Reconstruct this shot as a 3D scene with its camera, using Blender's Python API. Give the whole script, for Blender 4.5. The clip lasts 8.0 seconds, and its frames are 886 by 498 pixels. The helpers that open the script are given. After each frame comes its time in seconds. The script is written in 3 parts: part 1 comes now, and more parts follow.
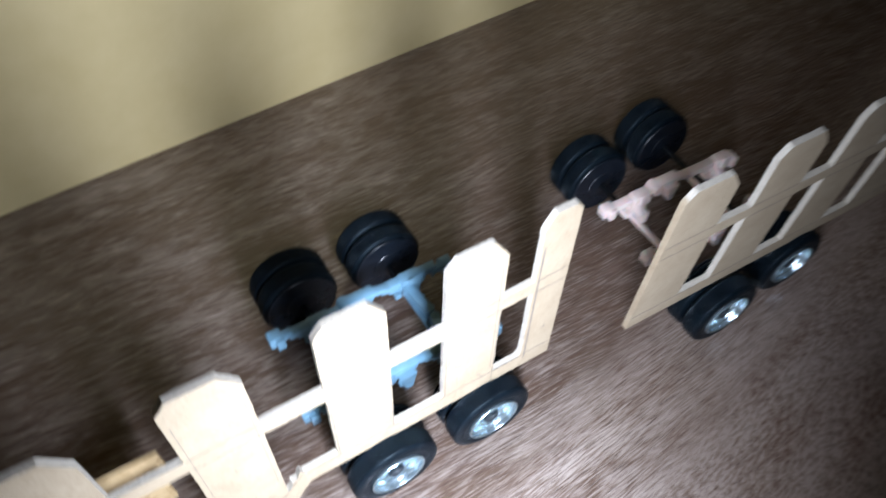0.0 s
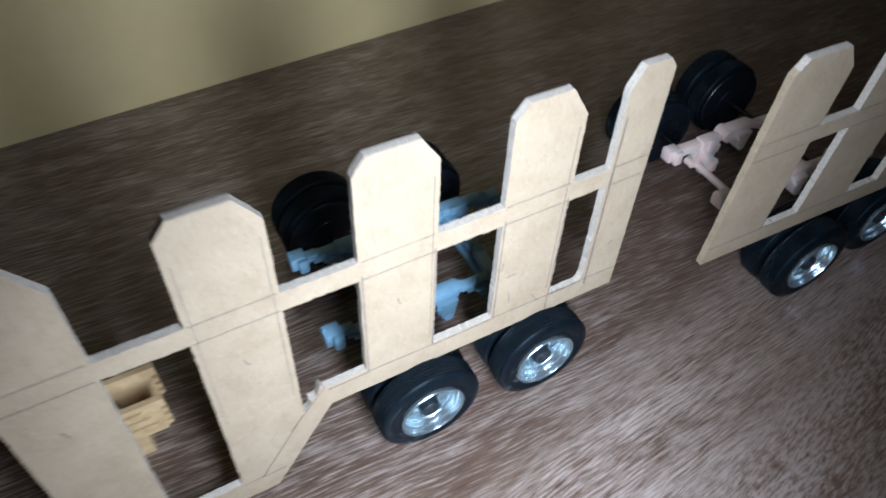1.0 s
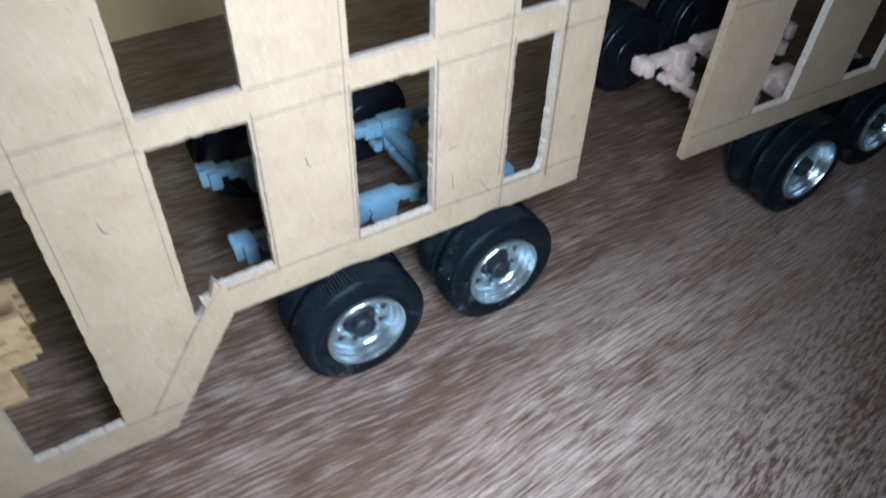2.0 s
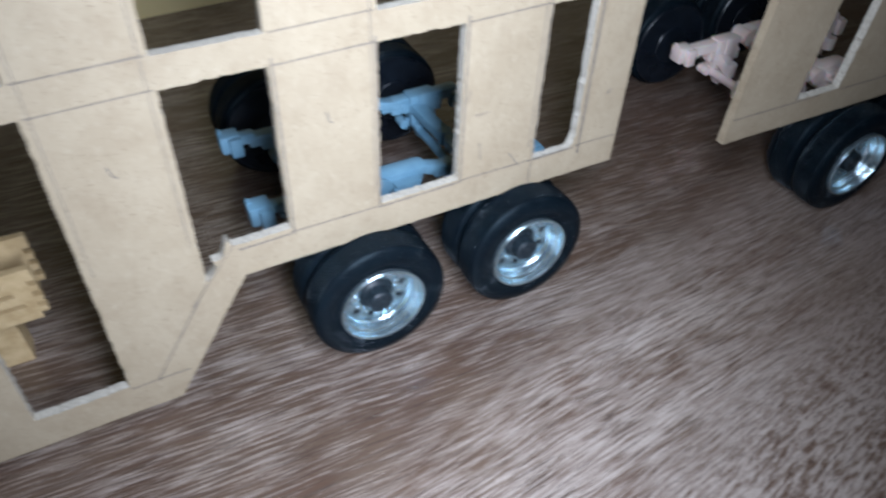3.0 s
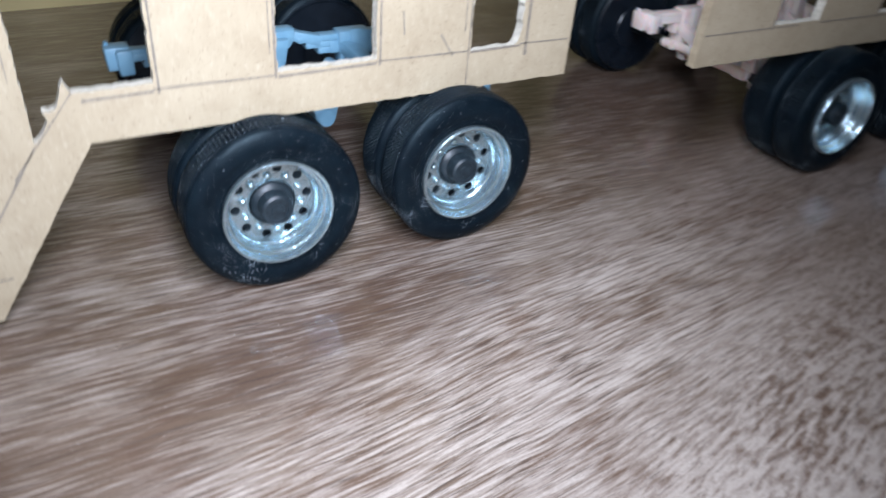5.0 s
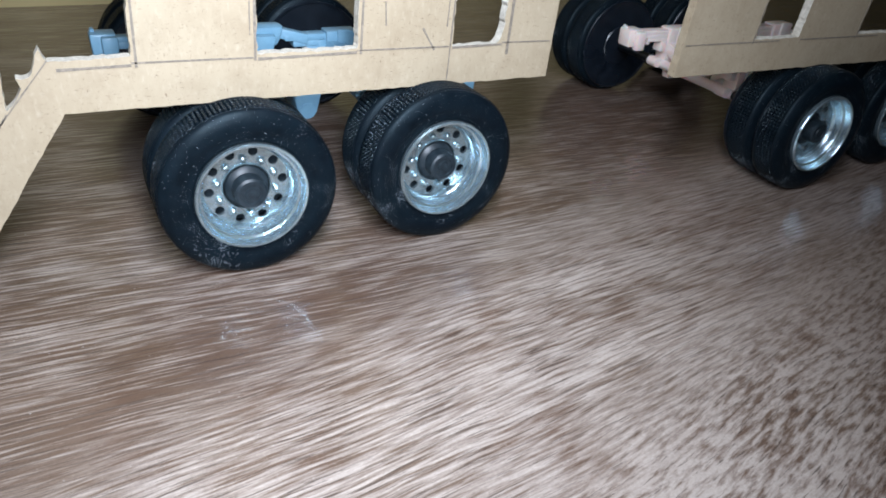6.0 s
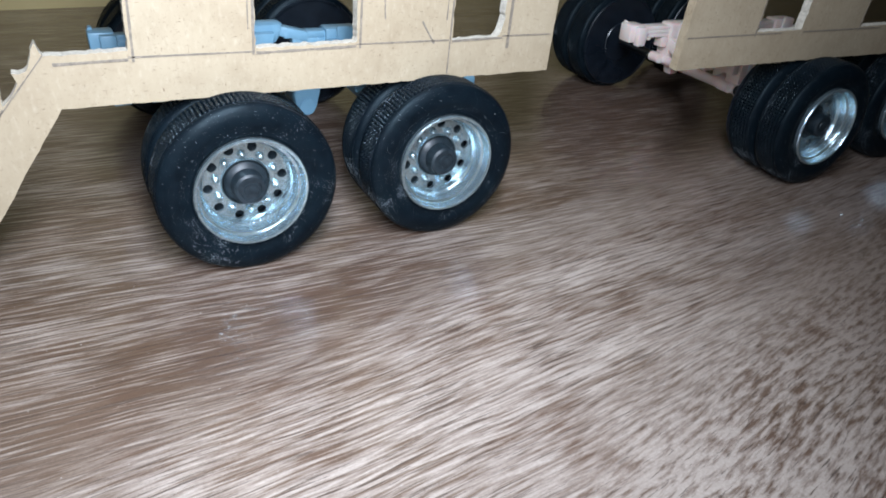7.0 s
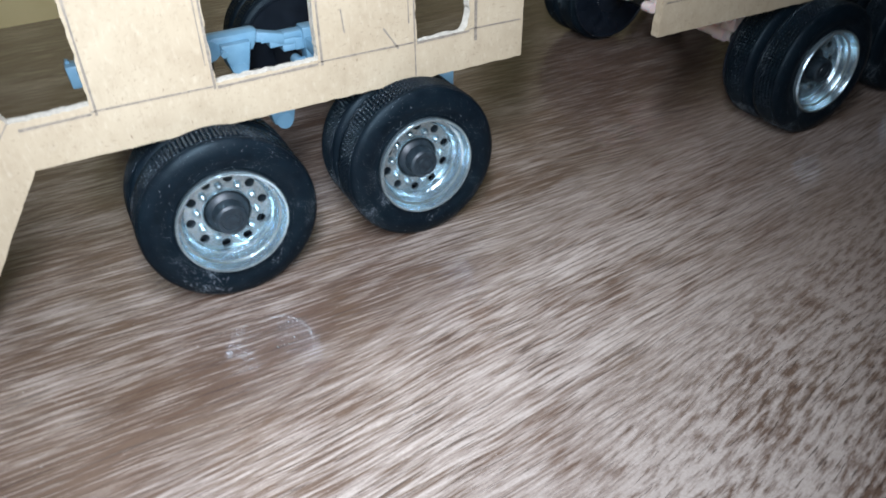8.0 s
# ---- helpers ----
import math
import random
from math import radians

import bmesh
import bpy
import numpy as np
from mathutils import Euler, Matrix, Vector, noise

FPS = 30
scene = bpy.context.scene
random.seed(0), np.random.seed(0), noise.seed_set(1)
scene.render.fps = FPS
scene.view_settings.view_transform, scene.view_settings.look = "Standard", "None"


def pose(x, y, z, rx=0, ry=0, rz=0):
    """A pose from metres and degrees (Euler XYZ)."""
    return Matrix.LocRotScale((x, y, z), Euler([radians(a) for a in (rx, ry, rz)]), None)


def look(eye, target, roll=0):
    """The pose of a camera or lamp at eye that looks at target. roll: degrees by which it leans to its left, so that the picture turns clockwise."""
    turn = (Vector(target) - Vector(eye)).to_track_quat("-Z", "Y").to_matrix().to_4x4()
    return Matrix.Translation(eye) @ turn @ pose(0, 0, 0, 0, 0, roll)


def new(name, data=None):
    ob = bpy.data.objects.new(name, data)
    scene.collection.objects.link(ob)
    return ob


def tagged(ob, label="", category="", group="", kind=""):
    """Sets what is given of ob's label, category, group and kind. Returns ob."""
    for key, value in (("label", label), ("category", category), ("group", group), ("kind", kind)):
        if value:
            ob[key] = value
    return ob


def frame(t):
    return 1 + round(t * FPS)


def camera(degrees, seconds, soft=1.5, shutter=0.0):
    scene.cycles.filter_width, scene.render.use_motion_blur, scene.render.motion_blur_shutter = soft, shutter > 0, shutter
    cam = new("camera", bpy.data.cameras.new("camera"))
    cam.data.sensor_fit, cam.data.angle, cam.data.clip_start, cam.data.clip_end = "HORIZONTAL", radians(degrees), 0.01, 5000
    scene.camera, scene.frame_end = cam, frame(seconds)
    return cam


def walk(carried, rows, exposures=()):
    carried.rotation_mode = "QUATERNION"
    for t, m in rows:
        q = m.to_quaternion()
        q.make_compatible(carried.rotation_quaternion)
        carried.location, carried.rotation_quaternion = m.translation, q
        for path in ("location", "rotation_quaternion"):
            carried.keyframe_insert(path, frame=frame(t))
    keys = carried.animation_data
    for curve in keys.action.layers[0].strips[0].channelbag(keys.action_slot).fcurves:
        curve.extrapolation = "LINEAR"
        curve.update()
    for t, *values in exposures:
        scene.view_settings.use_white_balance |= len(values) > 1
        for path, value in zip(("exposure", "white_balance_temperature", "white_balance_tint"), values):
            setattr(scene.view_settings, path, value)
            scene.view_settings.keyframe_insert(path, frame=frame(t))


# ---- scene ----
cam = camera(64.64, 8.0, 1.8, 0.9)
PATH = [
    (0, (-0.10249, -0.12748, 0.3558), (0.52172, 0.93647, -1.21848), -0.53),
    (0.5, (-0.09061, -0.13468, 0.315), (0.40835, 0.97973, -1.26902), -2.67),
    (1, (-0.12642, -0.1403, 0.27799), (0.52295, 1.05791, -1.18577), 0.62),
    (1.5, (-0.1261, -0.14297, 0.23106), (0.6105, 1.1134, -1.13968), -0.10),
    (1.7, (-0.12195, -0.14976, 0.21837), (0.62804, 1.0995, -1.15162), -0.07),
    (2.8, (-0.10514, -0.15503, 0.18251), (0.56755, 1.13234, -1.19233), 0.39),
    (3, (-0.11379, -0.15386, 0.18709), (0.57105, 1.15356, -1.1626), 0.63),
    (3.5, (-0.12126, -0.16342, 0.17754), (0.55944, 1.16899, -1.14961), 0.16),
    (4, (-0.11461, -0.16053, 0.16702), (0.66716, 1.18092, -1.09369), 2.43),
    (4.5, (-0.11505, -0.16072, 0.15182), (0.75584, 1.19637, -1.03134), 2.67),
    (5, (-0.09967, -0.16075, 0.11421), (0.74294, 1.28027, -0.98736), 3.29),
    (5.2, (-0.09856, -0.16695, 0.10747), (0.75828, 1.31068, -0.93292), 5.35),
    (6.3, (-0.0964, -0.16782, 0.10466), (0.78503, 1.30603, -0.92044), 5.64),
    (6.5, (-0.09618, -0.16834, 0.10315), (0.77935, 1.3184, -0.9083), 5.21),
    (7, (-0.09655, -0.16718, 0.10309), (0.77926, 1.31207, -0.91905), 5.13),
    (7.5, (-0.08997, -0.16656, 0.1084), (0.75102, 1.28843, -0.97592), 2.00),
    (8, (-0.0799, -0.16632, 0.11851), (0.65333, 1.28322, -1.0482), -2.71),
]
walk(cam, [(t, look(eye, target, roll)) for t, eye, target, roll in PATH],
     [(0, 1.04, 6440, 12), (0.5, 0.68, 6390, 11), (1, 0.28, 6300, 10), (1.5, 0.06, 6270, 9.5), (3, 0.02, 6270, 9), (4.5, 0.10, 6340, 10),
      (5, 0.42, 6450, 10), (6.5, 0.42, 6600, 7), (8, 0.38, 6620, 7)])

# ---- light ----
world = bpy.data.worlds.new("dark_room")
world.use_nodes = True
world.node_tree.nodes["Background"].inputs[0].default_value = (0.9, 0.95, 1.0, 1)
world.node_tree.nodes["Background"].inputs[1].default_value = 0.001
scene.world = world

# the carried phone torch, as narrow strips along the line it is carried on, a little right of the lens
TORCH = [((-0.1060, -0.1970, 0.106), (-0.0620, -0.1180, 0.230), (-0.065, -0.020, 0.000), 0.032, 0.45),
         ((-0.0620, -0.1180, 0.230), (-0.0500, -0.1000, 0.340), (0.030, 0.055, 0.000), 0.032, 0.215)]
for low, high, aim, width, power in TORCH:
    low, high = Vector(low), Vector(high)
    lamp = bpy.data.lights.new("torch_lamp", "AREA")
    lamp.shape, lamp.size, lamp.size_y = "RECTANGLE", width, (high - low).length
    lamp.energy, lamp.spread, lamp.color = power, radians(118), (0.88, 1.0, 1.235)
    up = (high - low).normalized()
    ahead = Vector(aim) - (low + high) / 2
    ahead = (ahead - up * ahead.dot(up)).normalized()
    new("torch_lamp", lamp).matrix_world = Matrix.Translation((low + high) / 2) @ Matrix((ahead.cross(up), up, -ahead)).transposed().to_4x4()


# ---- materials ----
def base_material(name, rough=0.5, metal=0.0, coat=0.0):
    m = bpy.data.materials.new(name)
    m.use_nodes = True
    b = m.node_tree.nodes["Principled BSDF"]
    b.inputs["Roughness"].default_value, b.inputs["Metallic"].default_value = rough, metal
    b.inputs["Coat Weight"].default_value = coat
    return m, m.node_tree.nodes, m.node_tree.links, b


def coords(nodes, links, scale, rot=(0, 0, 0)):
    tc, mp = nodes.new("ShaderNodeTexCoord"), nodes.new("ShaderNodeMapping")
    mp.inputs["Scale"].default_value = scale
    mp.inputs["Rotation"].default_value = [radians(a) for a in rot]
    links.new(tc.outputs["Object"], mp.inputs["Vector"])
    return mp.outputs["Vector"]


def noise_node(nodes, links, vec, scale, detail=4, rough=0.55):
    n = nodes.new("ShaderNodeTexNoise")
    n.inputs["Scale"].default_value, n.inputs["Detail"].default_value = scale, detail
    n.inputs["Roughness"].default_value = rough
    links.new(vec, n.inputs["Vector"])
    return n.outputs["Fac"]


def ramp(nodes, links, fac, stops):
    r = nodes.new("ShaderNodeValToRGB")
    while len(r.color_ramp.elements) < len(stops):
        r.color_ramp.elements.new(0.5)
    for e, (p, c) in zip(r.color_ramp.elements, stops):
        e.position, e.color = p, (*c, 1)
    links.new(fac, r.inputs["Fac"])
    return r.outputs["Color"]


def mix(nodes, links, a, b, fac, mode="MIX"):
    n = nodes.new("ShaderNodeMix")
    n.data_type, n.blend_type = "RGBA", mode
    for sock, v in ((n.inputs[0], fac), (n.inputs[6], a), (n.inputs[7], b)):
        if isinstance(v, (int, float)):
            sock.default_value = v
        elif isinstance(v, tuple):
            sock.default_value = (*v, 1)
        else:
            links.new(v, sock)
    return n.outputs[2]


def bump(nodes, links, height, strength, dist, target):
    n = nodes.new("ShaderNodeBump")
    n.inputs["Strength"].default_value, n.inputs["Distance"].default_value = strength, dist
    links.new(height, n.inputs["Height"])
    links.new(n.outputs["Normal"], target.inputs["Normal"])


def floor_material():
    m, n, l, b = base_material("wood_grain_laminate", 0.42)
    plain = coords(n, l, (1, 1, 1))
    wn = n.new("ShaderNodeTexNoise")
    wn.inputs["Scale"].default_value, wn.inputs["Detail"].default_value = 9, 3
    l.new(plain, wn.inputs["Vector"])
    add = n.new("ShaderNodeVectorMath")
    add.operation = "MULTIPLY_ADD"
    l.new(wn.outputs["Color"], add.inputs[0])
    add.inputs[1].default_value = (0.008, 0.010, 0.0)
    l.new(plain, add.inputs[2])

    def stretched(turn, sx, sy, detail, rough):
        mp = n.new("ShaderNodeMapping")
        mp.inputs["Scale"].default_value = (sx, sy, 1)
        spin = n.new("ShaderNodeMapping")
        spin.inputs["Rotation"].default_value = (0, 0, radians(turn))
        l.new(add.outputs[0], spin.inputs["Vector"])
        l.new(spin.outputs["Vector"], mp.inputs["Vector"])
        return noise_node(n, l, mp.outputs["Vector"], 1.0, detail, rough)

    clouds = noise_node(n, l, plain, 30, 4, 0.6)

    def math_node(kind, x, y, z=None):
        k = n.new("ShaderNodeMath")
        k.operation = kind
        for sock, v in zip(k.inputs, (x, y, z)):
            if isinstance(v, (int, float)):
                sock.default_value = v
            elif v is not None:
                l.new(v, sock)
        return k.outputs[0]

    def figure(turn, band, fine, pores, start, end, cut):
        """Streaks along one direction: crisp ragged pale lines over brown, with dark pores."""
        broad, mid, pore = stretched(turn, *band, 4, 0.6), stretched(turn, *fine, 5, 0.62), stretched(turn, *pores, 4, 0.62)
        level = math_node("MULTIPLY_ADD", broad, 0.44, mid)
        level = math_node("MULTIPLY_ADD", clouds, 0.15, level)
        pale = ramp(n, l, level, [(start, (0, 0, 0)), ((start + end) / 2, (0.50,) * 3), (end, (1,) * 3)])
        return pale, ramp(n, l, pore, [(cut, (0, 0, 0)), (cut + 0.06, (0.75,) * 3)])

    # pale cover follows the figure, and rises frontwards to paint in the nearer light
    pale_a, dark_a = figure(GRAIN, (6, 48), (52, 1080), (48, 1700), 0.745, 0.930, 0.528)
    pale_b, dark_b = figure(GRAIN - 8, (8, 48), (68, 1120), (60, 1600), 0.655, 0.905, 0.555)
    pale_c, dark_c = figure(GRAIN - 14, (14, 56), (155, 800), (130, 1300), 0.665, 0.875, 0.585)
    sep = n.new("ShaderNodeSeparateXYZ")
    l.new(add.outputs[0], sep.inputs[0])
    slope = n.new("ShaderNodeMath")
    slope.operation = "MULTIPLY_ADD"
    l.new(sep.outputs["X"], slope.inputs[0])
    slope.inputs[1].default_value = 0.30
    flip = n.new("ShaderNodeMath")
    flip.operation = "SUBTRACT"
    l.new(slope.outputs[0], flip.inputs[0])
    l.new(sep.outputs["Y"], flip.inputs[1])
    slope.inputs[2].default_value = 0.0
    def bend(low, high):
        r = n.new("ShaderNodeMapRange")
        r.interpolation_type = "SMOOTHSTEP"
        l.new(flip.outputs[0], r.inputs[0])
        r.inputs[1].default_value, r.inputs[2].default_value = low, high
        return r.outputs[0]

    # where the grain turns; the same masks carry the painted light falloff
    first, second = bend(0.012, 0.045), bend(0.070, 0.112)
    # back zone: pale streaks weakened, dimmer light put into the colour
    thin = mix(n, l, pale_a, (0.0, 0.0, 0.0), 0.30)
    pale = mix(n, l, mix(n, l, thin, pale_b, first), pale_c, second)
    # streaks fade towards +x, a painted stand-in for weaker light there
    east = n.new("ShaderNodeMapRange")
    east.interpolation_type = "SMOOTHSTEP"
    l.new(sep.outputs["X"], east.inputs[0])
    for k, v in zip((1, 2, 3, 4), (0.02, 0.11, 0.0, 0.45)):
        east.inputs[k].default_value = v
    pale = mix(n, l, pale, (0.0, 0.0, 0.0), east.outputs[0])
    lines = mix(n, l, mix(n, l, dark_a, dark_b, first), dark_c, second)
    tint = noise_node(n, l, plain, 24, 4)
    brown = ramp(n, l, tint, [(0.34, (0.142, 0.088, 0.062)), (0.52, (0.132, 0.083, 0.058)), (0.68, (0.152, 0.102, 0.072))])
    # back zone brown darkened: the torch's falloff painted into the wood
    dim_brown = mix(n, l, brown, (0.82, 0.80, 0.78), 1.0, "MULTIPLY")
    brown = mix(n, l, dim_brown, brown, first)
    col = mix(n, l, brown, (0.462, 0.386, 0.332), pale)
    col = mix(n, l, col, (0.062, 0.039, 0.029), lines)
    grit = noise_node(n, l, plain, 1500, 2)
    col = mix(n, l, col, ramp(n, l, grit, [(0.3, (0.90,) * 3), (0.7, (1.10,) * 3)]), 1.0, "MULTIPLY")
    dust = ramp(n, l, noise_node(n, l, plain, 1500, 1), [(0.775, (0, 0, 0)), (0.81, (1, 1, 1))])
    col = mix(n, l, col, (0.50, 0.47, 0.44), dust)
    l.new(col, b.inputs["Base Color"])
    l.new(ramp(n, l, pale, [(0.0, (0.46,) * 3), (1.0, (0.36,) * 3)]), b.inputs["Roughness"])
    height = mix(n, l, pale, lines, 0.5, "SUBTRACT")
    bump(n, l, height, 0.35, 0.0003, b)
    b.inputs["Coat Weight"].default_value, b.inputs["Coat Roughness"].default_value = 1.0, 0.040
    b.inputs["Coat IOR"].default_value, b.inputs["Specular IOR Level"].default_value = 1.58, 0.15
    ripple = n.new("ShaderNodeBump")
    ripple.inputs["Strength"].default_value, ripple.inputs["Distance"].default_value = 0.16, 0.0002
    l.new(height, ripple.inputs["Height"])
    l.new(ripple.outputs["Normal"], b.inputs["Coat Normal"])
    return m


def board_material():
    """Fibreboard: tan, clouded, full of short dark and pale fibres lying every way."""
    m, n, l, b = base_material("fibreboard", 0.72)
    v = coords(n, l, (1, 1, 1))
    big = noise_node(n, l, v, 45, 3)
    col = ramp(n, l, big, [(0.3, (0.335, 0.262, 0.171)), (0.7, (0.388, 0.312, 0.211))])
    smudge = ramp(n, l, noise_node(n, l, v, 75, 5, 0.7), [(0.50, (0, 0, 0)), (0.72, (0.5,) * 3)])
    col = mix(n, l, col, (0.270, 0.200, 0.125), smudge)
    wisp = noise_node(n, l, coords(n, l, (900, 700, 380), (0, 15, 0)), 1.0, 4, 0.6)
    col = mix(n, l, col, (0.50, 0.420, 0.310), ramp(n, l, wisp, [(0.54, (0, 0, 0)), (0.74, (0.40,) * 3)]))
    where = ramp(n, l, noise_node(n, l, v, 85, 4, 0.65), [(0.32, (0.25,) * 3), (0.58, (1,) * 3)])
    for scale, turn, low, tint in (((520, 900, 2100), 38, 0.350, (0.135, 0.088, 0.048)), ((1900, 900, 520), 22, 0.345, (0.170, 0.112, 0.064)),
                                   ((600, 900, 2600), -30, 0.330, (0.105, 0.068, 0.038)), ((2600, 900, 700), -8, 0.325, (0.150, 0.098, 0.055))):
        fib = noise_node(n, l, coords(n, l, scale, (0, turn, 0)), 1.0, 3, 0.6)
        amount = mix(n, l, ramp(n, l, fib, [(low - 0.045, (0.85,) * 3), (low + 0.025, (0, 0, 0))]), where, 1.0, "MULTIPLY")
        col = mix(n, l, col, tint, amount)
    mott = noise_node(n, l, coords(n, l, (420, 300, 170)), 1.0, 6, 0.72)
    col = mix(n, l, col, ramp(n, l, mott, [(0.28, (0.86, 0.845, 0.815)), (0.45, (0.985, 0.98, 0.975)), (0.72, (1.04, 1.04, 1.04))]), 1.0, "MULTIPLY")
    l.new(col, b.inputs["Base Color"])
    bump(n, l, wisp, 0.10, 0.0002, b)
    return m


def cut_edge_material():
    m, n, l, b = base_material("sawn_board_edge", 0.85)
    f = noise_node(n, l, coords(n, l, (1, 1, 1)), 1100, 4, 0.7)
    l.new(ramp(n, l, f, [(0.3, (0.38, 0.335, 0.265)), (0.65, (0.62, 0.57, 0.48))]), b.inputs["Base Color"])
    bump(n, l, f, 0.7, 0.0006, b)
    return m


def plain_material(name, c0, c1, rough, scale=200, metal=0.0, bumps=0.15, coat=0.0):
    m, n, l, b = base_material(name, rough, metal, coat)
    f = noise_node(n, l, coords(n, l, (1, 1, 1)), scale, 4, 0.6)
    l.new(ramp(n, l, f, [(0.3, c0), (0.7, c1)]), b.inputs["Base Color"])
    r = ramp(n, l, noise_node(n, l, coords(n, l, (1, 1, 1)), scale * 0.3, 3), [(0.3, (rough * 0.8,) * 3), (0.7, (min(1, rough * 1.2),) * 3)])
    l.new(r, b.inputs["Roughness"])
    if bumps:
        bump(n, l, f, bumps, 0.0004, b)
    return m


def rubber_material(name="tyre_rubber", gloss=(0.34, 0.50), spec=0.11, grain=0.25, specks=0.735):
    m, n, l, b = base_material(name, 0.5)
    v = coords(n, l, (1, 1, 1))
    f = noise_node(n, l, v, 260, 4, 0.6)
    col = ramp(n, l, f, [(0.3, (0.0018, 0.0034, 0.0052)), (0.7, (0.0038, 0.0068, 0.0100))])
    haze = ramp(n, l, noise_node(n, l, v, 90, 5, 0.7), [(0.40, (0, 0, 0)), (0.75, (0.5,) * 3)])
    col = mix(n, l, col, (0.0052, 0.0118, 0.0165), haze)
    s = noise_node(n, l, v, 3400, 2, 0.5)
    patch = noise_node(n, l, v, 70, 3, 0.6)
    both = n.new("ShaderNodeMath")
    both.operation = "MULTIPLY"
    l.new(s, both.inputs[0])
    l.new(patch, both.inputs[1])
    dust = ramp(n, l, both.outputs[0], [(0.385, (0, 0, 0)), (0.44, (1, 1, 1))])
    col = mix(n, l, col, (0.26, 0.30, 0.33), dust)
    # dust specks, coloured paler so they also paint sparkle onto the tread
    fine = ramp(n, l, noise_node(n, l, v, 3000, 1, 0.5), [(specks, (0, 0, 0)), (specks + 0.055, (0.9,) * 3)])
    col = mix(n, l, col, (0.34, 0.39, 0.42), fine)
    l.new(col, b.inputs["Base Color"])
    b.inputs["Specular IOR Level"].default_value, b.inputs["Specular Tint"].default_value = spec, (0.72, 0.92, 1.0, 1)
    l.new(ramp(n, l, f, [(0.3, (gloss[0],) * 3), (0.7, (gloss[1],) * 3)]), b.inputs["Roughness"])
    bump(n, l, s, grain, 0.0002, b)
    return m


def wall_material():
    m, n, l, b = base_material("painted_wall", 0.75)
    v = coords(n, l, (1, 1, 1))
    f = noise_node(n, l, v, 18, 5, 0.6)
    l.new(ramp(n, l, f, [(0.3, (0.560, 0.440, 0.205)), (0.7, (0.635, 0.508, 0.255))]), b.inputs["Base Color"])
    bump(n, l, noise_node(n, l, v, 160, 3), 0.2, 0.001, b)
    return m


GRAIN = 2.0
M_FLOOR, M_BOARD, M_EDGE, M_RUBBER, M_WALL = floor_material(), board_material(), cut_edge_material(), rubber_material(), wall_material()
M_TREAD = rubber_material("tread_rubber", (0.10, 0.17), 0.17, 0.45, 0.735)
M_RIM = plain_material("bare_metal_paint", (0.34, 0.44, 0.48), (0.53, 0.65, 0.69), 0.19, 700, 0.86, 0.5)
M_BLACK = plain_material("black_plastic", (0.0016, 0.0026, 0.0036), (0.005, 0.0072, 0.009), 0.34, 300)
M_HUB = plain_material("dusty_black_plastic", (0.004, 0.0085, 0.012), (0.016, 0.026, 0.033), 0.46, 700)
M_MARK = plain_material("scuffed_rubber", (0.003, 0.005, 0.007), (0.09, 0.10, 0.115), 0.6, 1800)
M_DRUM = plain_material("glossy_black_plastic", (0.0030, 0.0052, 0.0085), (0.0085, 0.0125, 0.0185), 0.30, 220)
M_BLUE = plain_material("blue_grey_plastic", (0.145, 0.295, 0.405), (0.195, 0.365, 0.480), 0.38, 160)
M_PINK = plain_material("pink_beige_plastic", (0.76, 0.60, 0.54), (0.84, 0.69, 0.63), 0.42, 160)
soft = M_PINK.node_tree.nodes["Principled BSDF"]
soft.inputs["Subsurface Weight"].default_value, soft.inputs["Subsurface Scale"].default_value = 0.3, 0.004
soft.inputs["Subsurface Radius"].default_value = (1.0, 0.35, 0.20)
M_WOOD = plain_material("tan_wood", (0.44, 0.30, 0.145), (0.60, 0.44, 0.24), 0.6, 260)
M_PENCIL = plain_material("pencil_graphite", (0.125, 0.105, 0.085), (0.27, 0.22, 0.165), 0.7, 900, 0, 0)
M_CEIL = plain_material("white_ceiling_paint", (0.72, 0.71, 0.68), (0.78, 0.77, 0.74), 0.8, 8)


# ---- mesh helpers ----
def mesh_of(bm, name, mats, smooth=None):
    bmesh.ops.recalc_face_normals(bm, faces=bm.faces)
    me = bpy.data.meshes.new(name)
    bm.to_mesh(me)
    bm.free()
    for m in mats if isinstance(mats, (list, tuple)) else [mats]:
        me.materials.append(m)
    if smooth:
        me.shade_smooth()
        me.set_sharp_from_angle(angle=radians(smooth))
    return me


def part(name, bm, material, parent, label="", smooth=None, at=None):
    me = bm if isinstance(bm, bpy.types.Mesh) else mesh_of(bm, name, material, smooth)
    ob = new(name, me)
    ob.parent = parent
    if at is not None:
        ob.matrix_basis = at
    return tagged(ob, label) if label else ob


def box(bm, x0, x1, y0, y1, z0, z1, taper=0.0, bevel=0.0004):
    """A box with softened edges; taper draws its lower face in along x."""
    before = set(bm.verts)
    r = bmesh.ops.create_cube(bm, size=1.0)
    for v in r["verts"]:
        low = v.co.z < 0
        k = 1 - taper if low else 1
        v.co = Vector(((x0 + x1) / 2 + v.co.x * (x1 - x0) * k, (y0 + y1) / 2 + v.co.y * (y1 - y0), (z0 + z1) / 2 + v.co.z * (z1 - z0)))
    if bevel:
        es = [e for e in bm.edges if e.verts[0] not in before]
        bmesh.ops.bevel(bm, geom=es, offset=bevel, segments=2, profile=0.5, affect="EDGES")


